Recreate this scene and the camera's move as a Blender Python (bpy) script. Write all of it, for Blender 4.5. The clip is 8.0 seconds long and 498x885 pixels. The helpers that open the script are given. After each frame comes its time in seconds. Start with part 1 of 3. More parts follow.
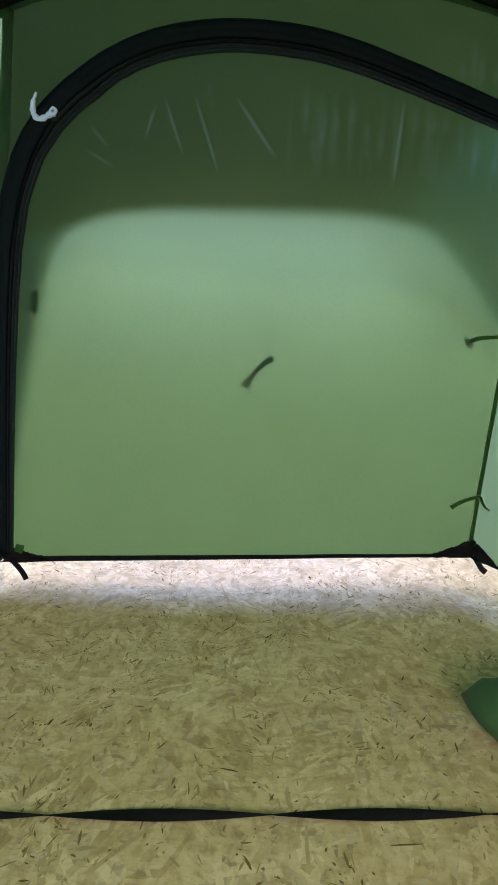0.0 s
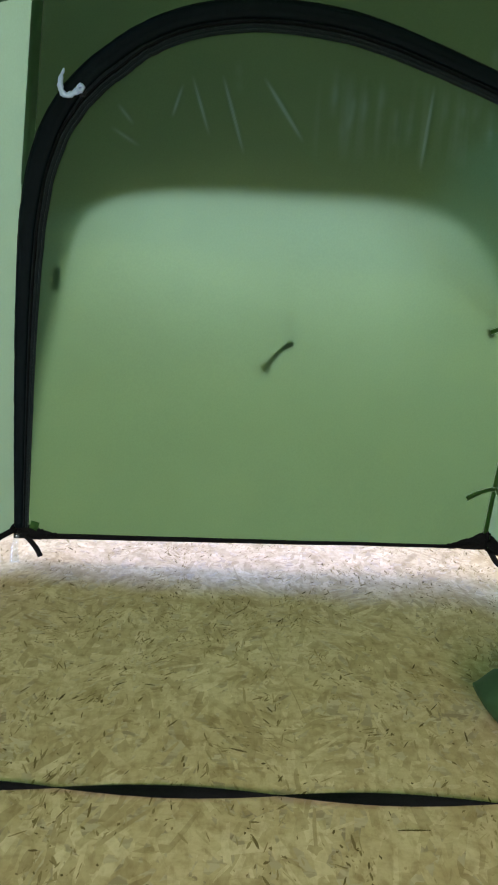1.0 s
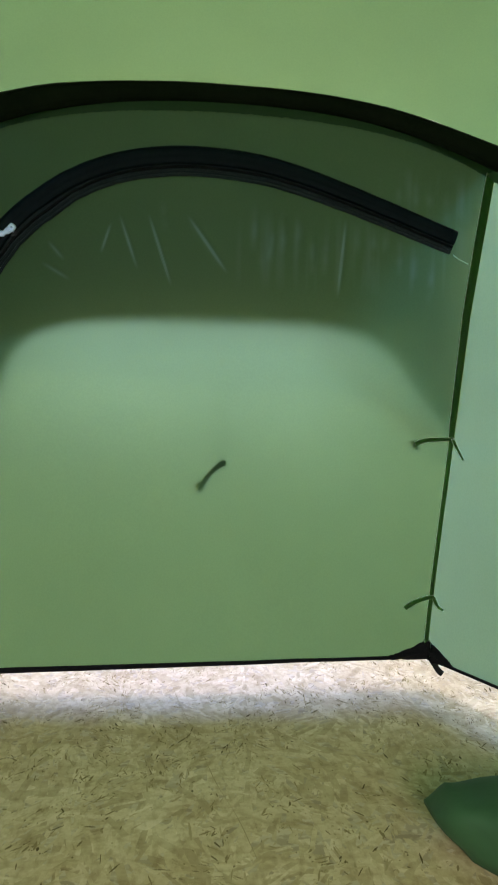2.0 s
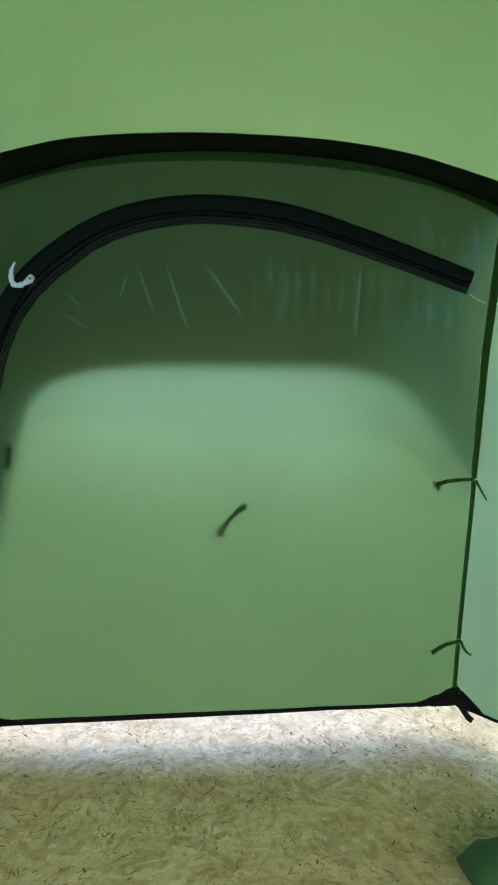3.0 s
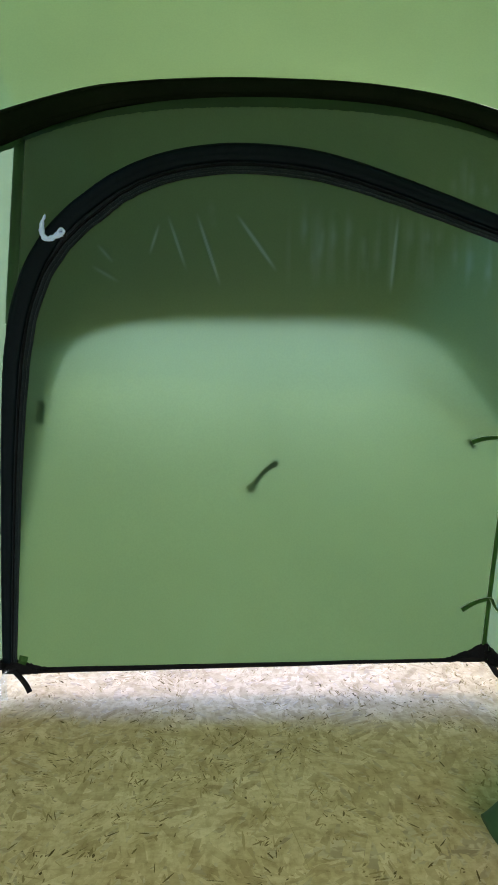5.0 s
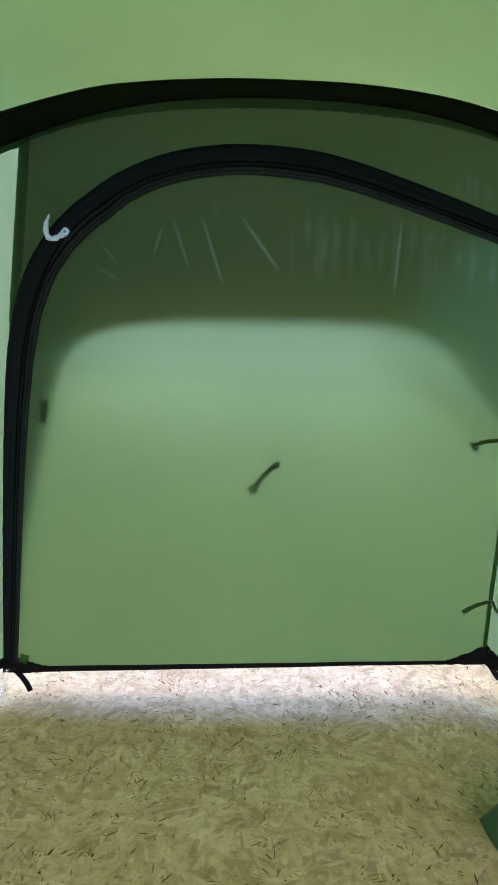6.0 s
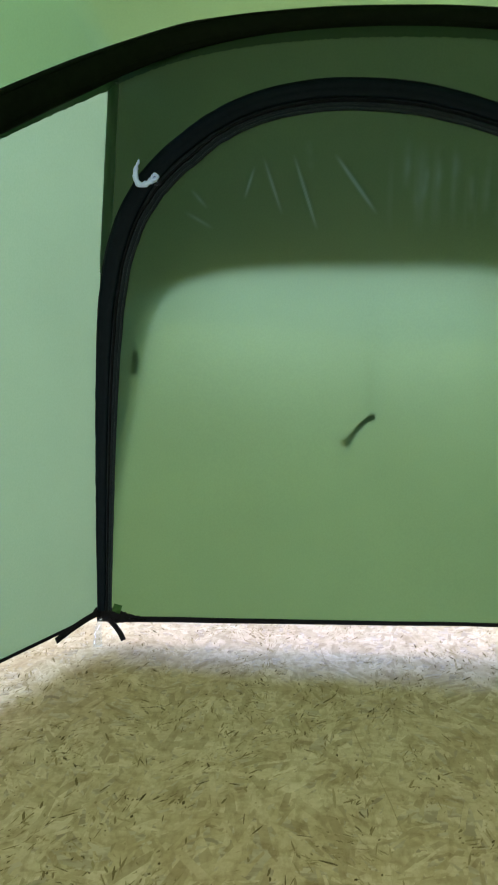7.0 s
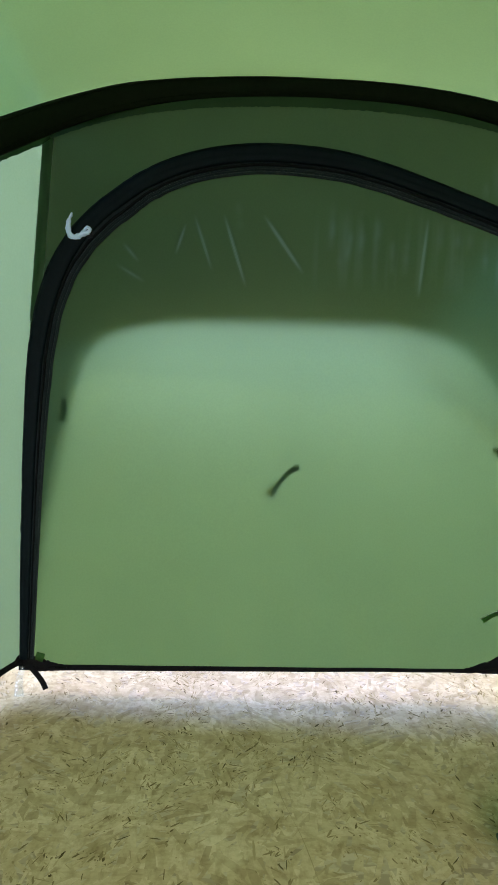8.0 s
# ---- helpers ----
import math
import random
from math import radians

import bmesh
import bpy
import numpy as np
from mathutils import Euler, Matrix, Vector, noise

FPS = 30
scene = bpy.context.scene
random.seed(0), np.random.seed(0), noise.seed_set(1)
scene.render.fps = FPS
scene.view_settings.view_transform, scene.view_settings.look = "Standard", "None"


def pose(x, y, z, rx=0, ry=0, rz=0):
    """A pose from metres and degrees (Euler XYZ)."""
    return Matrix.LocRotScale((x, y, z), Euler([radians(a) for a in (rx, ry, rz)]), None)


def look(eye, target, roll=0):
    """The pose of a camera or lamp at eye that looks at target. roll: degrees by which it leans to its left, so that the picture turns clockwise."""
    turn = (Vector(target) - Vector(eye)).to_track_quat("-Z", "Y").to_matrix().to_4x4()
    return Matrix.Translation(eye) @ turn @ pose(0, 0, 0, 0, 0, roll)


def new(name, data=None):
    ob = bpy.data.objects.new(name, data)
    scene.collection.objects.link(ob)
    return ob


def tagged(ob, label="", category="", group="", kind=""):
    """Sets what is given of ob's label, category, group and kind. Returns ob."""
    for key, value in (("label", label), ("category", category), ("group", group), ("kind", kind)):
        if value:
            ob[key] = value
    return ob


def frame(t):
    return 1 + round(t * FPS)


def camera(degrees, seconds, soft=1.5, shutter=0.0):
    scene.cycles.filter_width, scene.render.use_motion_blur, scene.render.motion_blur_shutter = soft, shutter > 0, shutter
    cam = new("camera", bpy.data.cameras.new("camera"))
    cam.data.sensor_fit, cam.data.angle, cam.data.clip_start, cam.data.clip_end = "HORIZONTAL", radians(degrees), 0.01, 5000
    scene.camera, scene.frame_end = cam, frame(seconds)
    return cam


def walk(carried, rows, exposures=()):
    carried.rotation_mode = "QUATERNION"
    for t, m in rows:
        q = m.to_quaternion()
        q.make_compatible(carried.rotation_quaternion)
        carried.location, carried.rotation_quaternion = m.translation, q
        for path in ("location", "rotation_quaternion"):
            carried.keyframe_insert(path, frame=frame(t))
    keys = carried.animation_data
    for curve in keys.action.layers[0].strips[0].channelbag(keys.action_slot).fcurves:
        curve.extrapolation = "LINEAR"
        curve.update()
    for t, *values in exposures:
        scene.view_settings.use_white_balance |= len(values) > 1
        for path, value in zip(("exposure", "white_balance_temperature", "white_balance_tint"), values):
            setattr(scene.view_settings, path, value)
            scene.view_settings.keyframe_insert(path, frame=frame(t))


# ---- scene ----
cam = camera(35.0, 8.0, 1.65, 0.17)
PATH = [
    (0, (-0.116, 0.148, 0.766), (0.007, 2.102, 0.356), 1.7),
    (0.5, (-0.112, 0.15, 0.762), (0.042, 2.106, 0.375), 2.5),
    (1, (-0.126, 0.149, 0.756), (-0.034, 2.098, 0.315), 3.3),
    (1.3, (-0.123, 0.185, 0.737), (-0.092, 2.118, 0.223), 2.5),
    (1.5, (-0.119, 0.157, 0.758), (0.018, 2.103, 0.316), 2.5),
    (1.6, (-0.111, 0.158, 0.751), (0.08, 2.117, 0.396), 1.6),
    (1.7, (-0.121, 0.146, 0.755), (0.111, 2.111, 0.469), 2.0),
    (2.8, (-0.12, 0.12, 0.765), (0.101, 2.108, 0.771), 0.2),
    (3, (-0.114, 0.14, 0.776), (0.07, 2.131, 0.729), 0.3),
    (3.5, (-0.133, 0.157, 0.801), (-0.019, 2.148, 0.647), 0.7),
    (4, (-0.125, 0.161, 0.797), (-0.025, 2.15, 0.619), 0.8),
    (4.5, (-0.114, 0.156, 0.802), (-0.015, 2.145, 0.615), 0.5),
    (6, (-0.107, 0.151, 0.813), (-0.015, 2.139, 0.618), 1.0),
    (6.5, (-0.115, 0.158, 0.817), (-0.121, 2.141, 0.557), 1.1),
    (6.8, (-0.134, 0.223, 0.824), (-0.289, 2.179, 0.440), -0.7),
    (6.9, (-0.144, 0.204, 0.794), (-0.288, 2.169, 0.455), -0.1),
    (7, (-0.111, 0.2, 0.782), (-0.246, 2.173, 0.490), 0.4),
    (7.5, (-0.107, 0.181, 0.809), (-0.109, 2.168, 0.5905), 1.6),
    (8, (-0.104, 0.169, 0.828), (-0.064, 2.157, 0.6195), 1.85),
]
walk(cam, [(t, look(eye, target, roll)) for t, eye, target, roll in PATH],
     [(0.0, -0.08, 6500, 12), (1.7, -0.08, 6500, 11), (2.8, -0.05, 6350, -2), (3.0, -0.05, 6350, -2), (3.7, 0.0, 6500, 10), (6.0, 0.0, 6500, 10), (6.6, 0.0, 6500, 8), (8.0, 0.0, 6450, 7)])
world = bpy.data.worlds.new("sky")
scene.world = world
world.use_nodes = True
sky = world.node_tree.nodes.new("ShaderNodeTexSky")
sky.sky_type, sky.sun_disc, sky.sun_elevation, sky.sun_rotation = "NISHITA", False, radians(40), radians(20)
world.node_tree.links.new(sky.outputs[0], world.node_tree.nodes["Background"].inputs[0])
world.node_tree.nodes["Background"].inputs[1].default_value = 0.1


def lamp(name, kind, place, target, energy, colour, size, size_y=0.0):
    data = bpy.data.lights.new(name, kind)
    data.energy, data.color = energy, colour
    if kind == "AREA":
        data.shape, data.size, data.size_y = "RECTANGLE", size, size_y
    else:
        data.shadow_soft_size = size
    ob = new(name, data)
    ob.matrix_world = look(place, target)
    return ob


# Unseen lamps, added in the openings of a made-up hall and under its ceiling.
SIDE_BLUE = (0.68, 0.89, 1.35)
NORTH_LIGHT = (0.05, 3.90, 0.97)
lamp("unseen_light", "AREA", NORTH_LIGHT, (0.05, 2.05, 0.9), 30, (0.72, 0.89, 1.72), 1.7, 0.7)
# Blue lamp, added for the teal tint at the door's far corner.
lamp("unseen_light", "AREA", (2.80, 3.90, 1.75), (0.5, 2.05, 1.0), 50, (0.26, 0.74, 2.1), 0.6, 0.8)
lamp("unseen_light", "AREA", (-3.18, 0.6, 2.1), (0, 0.6, 0.8), 175, SIDE_BLUE, 2.8, 1.3)
# Yellow-green, added to offset the blue on the east wall.
lamp("unseen_light", "AREA", (3.18, 0.6, 1.75), (0, 0.6, 0.8), 55, (0.88, 1.0, 0.30), 2.6, 1.3)
# Warm lamp behind the camera, added to brighten the floor.
lamp("unseen_light", "AREA", (0.0, -3.98, 2.0), (0, 1.2, 0.0), 450, (1.0, 0.92, 0.84), 3.0, 1.8)
lamp("ceiling_light", "POINT", (0.25, 3.10, 2.52), (0.25, 3.10, 0), 113, (1.03, 0.90, 1.04), 0.04)


# ---- materials ----
def material(name):
    m = bpy.data.materials.new(name)
    m.use_nodes = True
    m.node_tree.nodes.clear()
    return m, m.node_tree


def node(tree, kind, inputs=(), operation="", bands_direction="", blend_type=""):
    n = tree.nodes.new("ShaderNode" + kind)
    if operation:
        n.operation = operation
    if bands_direction:
        n.bands_direction = bands_direction
    if blend_type:
        n.data_type, n.blend_type = "RGBA", blend_type
    for key, value in dict(inputs).items():
        if isinstance(value, bpy.types.NodeSocket):
            tree.links.new(value, n.inputs[key])
        else:
            n.inputs[key].default_value = value
    return n


def ramp(tree, fac, stops):
    n = node(tree, "ValToRGB", {0: fac})
    e = n.color_ramp.elements
    while len(e) < len(stops):
        e.new(0.5)
    for el, (p, c) in zip(e, stops):
        el.position, el.color = p, (*c, 1)
    return n.outputs[0]


def mixed(tree, fac, a, b, mode="MIX"):
    n = node(tree, "Mix", {0: fac}, blend_type=mode)
    for i, v in ((6, a), (7, b)):
        if isinstance(v, bpy.types.NodeSocket):
            tree.links.new(v, n.inputs[i])
        else:
            n.inputs[i].default_value = (*v, 1)
    return n.outputs[2]


def noise_at(tree, scale, detail=4.0, vec=None, rough=0.55):
    n = node(tree, "TexNoise", {"Scale": scale, "Detail": detail, "Roughness": rough})
    tree.links.new(vec or node(tree, "TexCoord").outputs["Object"], n.inputs["Vector"])
    return n.outputs[0]


def cloth(name, thin, face, share=0.62, gloss=0.45, crease_light=False, forward=0.0):
    """Thin coated tent cloth: thin is the tint of the light that comes through, face that of the light thrown back."""
    m, t = material(name)
    co = node(t, "TexCoord").outputs["Object"]
    blot = noise_at(t, 3.0, 3, co)
    fine = noise_at(t, 240.0, 2, co)
    through_c = mixed(t, ramp(t, blot, [(0.3, (0.9,) * 3), (0.7, (1.0,) * 3)]), (0, 0, 0), thin)
    through_c = mixed(t, 0.18, through_c, ramp(t, fine, [(0.35, tuple(0.8 * c for c in thin)), (0.65, tuple(1.15 * c for c in thin))]))
    if crease_light:   # highlights along the creases, painted into the cloth's tint
        streak = node(t, "Attribute")
        streak.attribute_name = "crease_light"
        through_c = mixed(t, streak.outputs["Fac"], through_c, (0.30, 0.46, 0.29))
    warp = node(t, "TexWave", {"Vector": co, "Scale": 210.0, "Distortion": 0.6, "Detail": 1.0}, bands_direction="X")
    weft = node(t, "TexWave", {"Vector": co, "Scale": 210.0, "Distortion": 0.6, "Detail": 1.0}, bands_direction="Z")
    weave = node(t, "Math", {0: warp.outputs[1], 1: weft.outputs[1]}, operation="ADD").outputs[0]
    crease = noise_at(t, 9.0, 5, co, 0.6)
    h = node(t, "Math", {0: weave, 1: 0.006, 2: crease}, operation="MULTIPLY_ADD").outputs[0]
    bump = node(t, "Bump", {"Height": h, "Strength": 0.10, "Distance": 0.010}).outputs[0]
    d = node(t, "BsdfDiffuse", {"Color": (*face, 1), "Normal": bump}).outputs[0]
    tr = node(t, "BsdfTranslucent", {"Color": through_c, "Normal": bump}).outputs[0]
    if forward:   # part of the light keeps its way through the coated weave
        less = mixed(t, 1.0, through_c, (1.10, 0.86, 1.30), "MULTIPLY")
        ahead = node(t, "BsdfRefraction", {"Color": less, "Roughness": 1.0, "IOR": 1.28, "Normal": bump}).outputs[0]
        tr = node(t, "MixShader", {0: forward, 1: tr, 2: ahead}).outputs[0]
    body = node(t, "MixShader", {0: share, 1: d, 2: tr}).outputs[0]
    g = node(t, "BsdfGlossy", {"Color": (1, 1, 1, 1), "Roughness": gloss, "Normal": bump}).outputs[0]
    fres = node(t, "Fresnel", {"IOR": 1.13, "Normal": bump}).outputs[0]
    out = node(t, "MixShader", {0: fres, 1: body, 2: g}).outputs[0]
    node(t, "OutputMaterial", {0: out})
    return m


def solid(name, dark, light, rough, scale=30.0, bump=0.3, dist=0.002, metal=0.0, weave=0.0, spec=0.5):
    m, t = material(name)
    co = node(t, "TexCoord").outputs["Object"]
    n = noise_at(t, scale, 6, co)
    big = noise_at(t, scale / 9, 2, co)
    col = ramp(t, node(t, "Math", {0: n, 1: 0.6, 2: node(t, "Math", {0: big, 1: 0.4}, operation="MULTIPLY").outputs[0]}, operation="MULTIPLY_ADD").outputs[0],
               [(0.35, dark), (0.65, light)])
    h = n
    if weave:
        w = node(t, "TexWave", {"Vector": co, "Scale": weave, "Distortion": 1.0, "Detail": 2.0}, bands_direction="DIAGONAL")
        h = node(t, "Math", {0: w.outputs[1], 1: n}, operation="ADD").outputs[0]
    b = node(t, "Bump", {"Height": h, "Strength": bump, "Distance": dist}).outputs[0]
    p = node(t, "BsdfPrincipled", {"Base Color": col, "Roughness": rough, "Metallic": metal, "Normal": b, "Specular IOR Level": spec})
    node(t, "OutputMaterial", {0: p.outputs[0]})
    return m


def flakes_material():
    m, t = material("osb_flakes")
    geo = node(t, "NewGeometry")
    co = node(t, "TexCoord").outputs["Object"]
    rnd = geo.outputs["Random Per Island"]
    base = ramp(t, rnd, [(0.0, (0.42, 0.332, 0.190)), (0.12, (0.48, 0.388, 0.232)), (0.38, (0.55, 0.452, 0.280)), (0.75, (0.588, 0.488, 0.312)), (1.0, (0.66, 0.56, 0.385))])
    grain = noise_at(t, 130.0, 5, co, 0.65)
    stain = noise_at(t, 2.4, 4, co)
    strands = noise_at(t, 1.0, 4, node(t, "Mapping", {"Vector": co, "Scale": (62, 26, 1)}).outputs[0], 0.62)
    across = noise_at(t, 1.0, 3, node(t, "Mapping", {"Vector": co, "Rotation": (0, 0, 0.8), "Scale": (30, 75, 1)}).outputs[0], 0.6)
    col = mixed(t, 0.25, base, ramp(t, grain, [(0.3, (0.6, 0.55, 0.46)), (0.6, (1, 1, 1))]), "MULTIPLY")
    col = mixed(t, 0.5, col, ramp(t, strands, [(0.34, (0.60, 0.53, 0.40)), (0.50, (1, 1, 1)), (0.70, (1.10, 1.10, 1.10))]), "MULTIPLY")
    col = mixed(t, 0.35, col, ramp(t, across, [(0.32, (0.62, 0.55, 0.42)), (0.48, (1, 1, 1)), (0.70, (1.08, 1.08, 1.08))]), "MULTIPLY")
    col = mixed(t, 0.7, col, ramp(t, stain, [(0.36, (0.82, 0.77, 0.68)), (0.6, (1, 1, 1))]), "MULTIPLY")
    col = mixed(t, 0.5, col, ramp(t, noise_at(t, 13.0, 4, co, 0.6), [(0.38, (0.70, 0.63, 0.50)), (0.54, (1, 1, 1)), (0.68, (1.06, 1.06, 1.06))]), "MULTIPLY")
    b = node(t, "Bump", {"Height": grain, "Strength": 0.3, "Distance": 0.001}).outputs[0]
    p = node(t, "BsdfPrincipled", {"Base Color": col, "Roughness": 0.6, "Normal": b, "Specular IOR Level": 0.42})
    node(t, "OutputMaterial", {0: p.outputs[0]})
    return m


def sliver_material():
    m, t = material("osb_slivers")
    rnd = node(t, "NewGeometry").outputs["Random Per Island"]
    col = ramp(t, rnd, [(0.0, (0.08, 0.058, 0.022)), (0.10, (0.16, 0.12, 0.052)), (0.34, (0.29, 0.225, 0.115)), (1.0, (0.45, 0.36, 0.21))])
    p = node(t, "BsdfPrincipled", {"Base Color": col, "Roughness": 0.85, "Specular IOR Level": 0.1})
    node(t, "OutputMaterial", {0: p.outputs[0]})
    return m


def board_material():
    m, t = material("osb_board")
    co = node(t, "TexCoord").outputs["Object"]
    tone = node(t, "ObjectInfo").outputs["Random"]
    col = None
    for i, (turn, sx) in enumerate(((0.3, 1.0), (1.5, 1.2), (2.4, 0.9))):
        mp = node(t, "Mapping", {"Vector": co, "Rotation": (0, 0, turn), "Scale": (18 * sx, 75, 1)}).outputs[0]
        v = node(t, "TexVoronoi", {"Vector": mp, "Scale": 1.0, "Randomness": 1.0})
        c = ramp(t, v.outputs["Color"], [(0.1, (0.29, 0.22, 0.13)), (0.45, (0.42, 0.34, 0.22)), (0.9, (0.54, 0.45, 0.31))])
        col = c if col is None else mixed(t, ramp(t, noise_at(t, 22.0 + 5 * i, 2, co), [(0.47, (0, 0, 0)), (0.53, (1, 1, 1))]), col, c)
    col = mixed(t, 1.0, col, ramp(t, tone, [(0.0, (0.86, 0.85, 0.83)), (1.0, (1, 1, 1))]), "MULTIPLY")
    b = node(t, "Bump", {"Height": noise_at(t, 60.0, 6, co), "Strength": 0.4, "Distance": 0.002}).outputs[0]
    p = node(t, "BsdfPrincipled", {"Base Color": col, "Roughness": 0.65, "Normal": b})
    node(t, "OutputMaterial", {0: p.outputs[0]})
    return m


def clear_material():
    m, t = material("clear_plastic")
    co = node(t, "TexCoord").outputs["Object"]
    b = node(t, "Bump", {"Height": noise_at(t, 60.0, 3, co), "Strength": 0.6, "Distance": 0.004}).outputs[0]
    g = node(t, "BsdfGlossy", {"Color": (0.85, 0.9, 1.0, 1), "Roughness": 0.2, "Normal": b}).outputs[0]
    c = node(t, "BsdfTransparent", {"Color": (0.93, 0.96, 1.0, 1)}).outputs[0]
    node(t, "OutputMaterial", {0: node(t, "MixShader", {0: 0.05, 1: c, 2: g}).outputs[0]})
    return m


CLOTH_DOOR = cloth("door_cloth", (0.148, 0.240, 0.076), (0.024, 0.076, 0.036), crease_light=True, forward=0.22)
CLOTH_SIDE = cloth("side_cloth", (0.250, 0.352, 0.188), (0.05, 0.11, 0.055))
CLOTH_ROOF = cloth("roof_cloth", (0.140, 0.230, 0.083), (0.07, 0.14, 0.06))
CLOTH_HOOD = cloth("hood_cloth", (0.215, 0.232, 0.205), (0.02, 0.04, 0.03), 0.42)
CLOTH_SEAM = cloth("seam_cloth", (0.05, 0.10, 0.045), (0.03, 0.065, 0.03), 0.5)
CLOTH_CORNER = cloth("corner_seam_cloth", (0.48, 0.66, 0.48), (0.022, 0.060, 0.030), 0.75)
BLACK = solid("black_webbing", (0.003, 0.0035, 0.0045), (0.007, 0.0075, 0.009), 0.85, 90, 0.5, 0.001, weave=400, spec=0.1)
BLACK_FLAP = solid("black_flap_cloth", (0.0014, 0.0040, 0.0064), (0.0030, 0.0070, 0.0108), 0.6, 60, 0.5, 0.003, spec=0.06)
SLEEVE = solid("black_sleeve_cloth", (0.0028, 0.0050, 0.0022), (0.0055, 0.0088, 0.0042), 0.75, 60, 0.35, 0.002, spec=0.05)
ZIP_TAPE = solid("blue_black_zip_tape", (0.0055, 0.011, 0.016), (0.012, 0.021, 0.029), 0.5, 90, 0.6, 0.001, weave=400, spec=0.28)
COIL = solid("zip_coil_nylon", (0.003, 0.004, 0.005), (0.008, 0.009, 0.011), 0.75, 400, 0.8, 0.001, spec=0.04)
DARK_GREEN = cloth("dark_green_tape", (0.27, 0.46, 0.17), (0.02, 0.045, 0.016), 0.75, 0.7)
LOOP = solid("green_loop_webbing", (0.02, 0.06, 0.015), (0.03, 0.085, 0.02), 0.85, 80, 0.4, 0.001, weave=300, spec=0.1)
THREAD = solid("pale_green_thread", (0.30, 0.50, 0.34), (0.38, 0.60, 0.42), 0.7, 200, 0.4, 0.001)
SACK = solid("green_sack_cloth", (0.016, 0.055, 0.022), (0.028, 0.085, 0.034), 0.6, 12, 0.5, 0.006)
CORD = solid("white_cord", (0.44, 0.56, 0.93), (0.52, 0.65, 0.97), 0.6, 200, 0.6, 0.001)
METAL = solid("zip_slider_metal", (0.012, 0.013, 0.016), (0.025, 0.027, 0.032), 0.55, 60, 0.2, 0.001, metal=1.0)
PLASTER = solid("hall_plaster", (0.62, 0.61, 0.58), (0.72, 0.71, 0.69), 0.85, 6, 0.3, 0.004)
SHADE = solid("lamp_enamel", (0.5, 0.5, 0.5), (0.6, 0.6, 0.6), 0.4, 6, 0.1, 0.001)
CLEAR = clear_material()
OSB_BOARD, OSB_FLAKES = board_material(), flakes_material()
SLIVER = sliver_material()


# ---- building ----
def mesh_of(name, verts, faces, mat, smooth=True):
    me = bpy.data.meshes.new(name)
    me.from_pydata([tuple(v) for v in verts], [], faces)
    me.materials.append(mat)
    if smooth:
        me.polygons.foreach_set("use_smooth", [True] * len(me.polygons))
    me.update()
    return me


def part(name, verts, faces, mat, parent=None, label="", smooth=True):
    ob = new(name, mesh_of(name, verts, faces, mat, smooth))
    if parent is not None:
        ob.parent = parent
    if label:
        ob["label"] = label
    return ob


def empty(name, place=(0, 0, 0)):
    ob = new(name)
    ob.location = place
    ob.empty_display_size = 0.05
    return ob


def grid(nu, nv, fn):
    verts = [fn(i / nu, j / nv) for j in range(nv + 1) for i in range(nu + 1)]
    faces = [(j * (nu + 1) + i, j * (nu + 1) + i + 1, (j + 1) * (nu + 1) + i + 1, (j + 1) * (nu + 1) + i) for j in range(nv) for i in range(nu)]
    return verts, faces


def boxes(items):
    """Corner points of boxes (x0, y0, z0, x1, y1, z1) and their faces, joined."""
    verts, faces = [], []
    for x0, y0, z0, x1, y1, z1 in items:
        k = len(verts)
        verts += [(x, y, z) for z in (z0, z1) for x, y in ((x0, y0), (x1, y0), (x1, y1), (x0, y1))]
        faces += [tuple(k + i for i in f) for f in ((3, 2, 1, 0), (4, 5, 6, 7), (0, 1, 5, 4), (1, 2, 6, 5), (2, 3, 7, 6), (3, 0, 4, 7))]
    return verts, faces


def smooth_path(points, n):
    """n + 1 points, evenly spread, on a smooth curve through the points."""
    p = [Vector(q) for q in points]
    p = [2 * p[0] - p[1]] + p + [2 * p[-1] - p[-2]]
    fine = []
    for i in range(1, len(p) - 2):
        for k in range(24):
            t = k / 24
            fine.append(0.5 * (2 * p[i] + (p[i + 1] - p[i - 1]) * t + (2 * p[i - 1] - 5 * p[i] + 4 * p[i + 1] - p[i + 2]) * t * t
                               + (3 * p[i] - p[i - 1] - 3 * p[i + 1] + p[i + 2]) * t ** 3))
    fine.append(p[-2])
    d = np.concatenate([[0], np.cumsum([(b - a).length for a, b in zip(fine, fine[1:])])])
    a = np.array([tuple(q) for q in fine])
    s = np.linspace(0, d[-1], n + 1)
    return [Vector((np.interp(x, d, a[:, 0]), np.interp(x, d, a[:, 1]), np.interp(x, d, a[:, 2]))) for x in s]


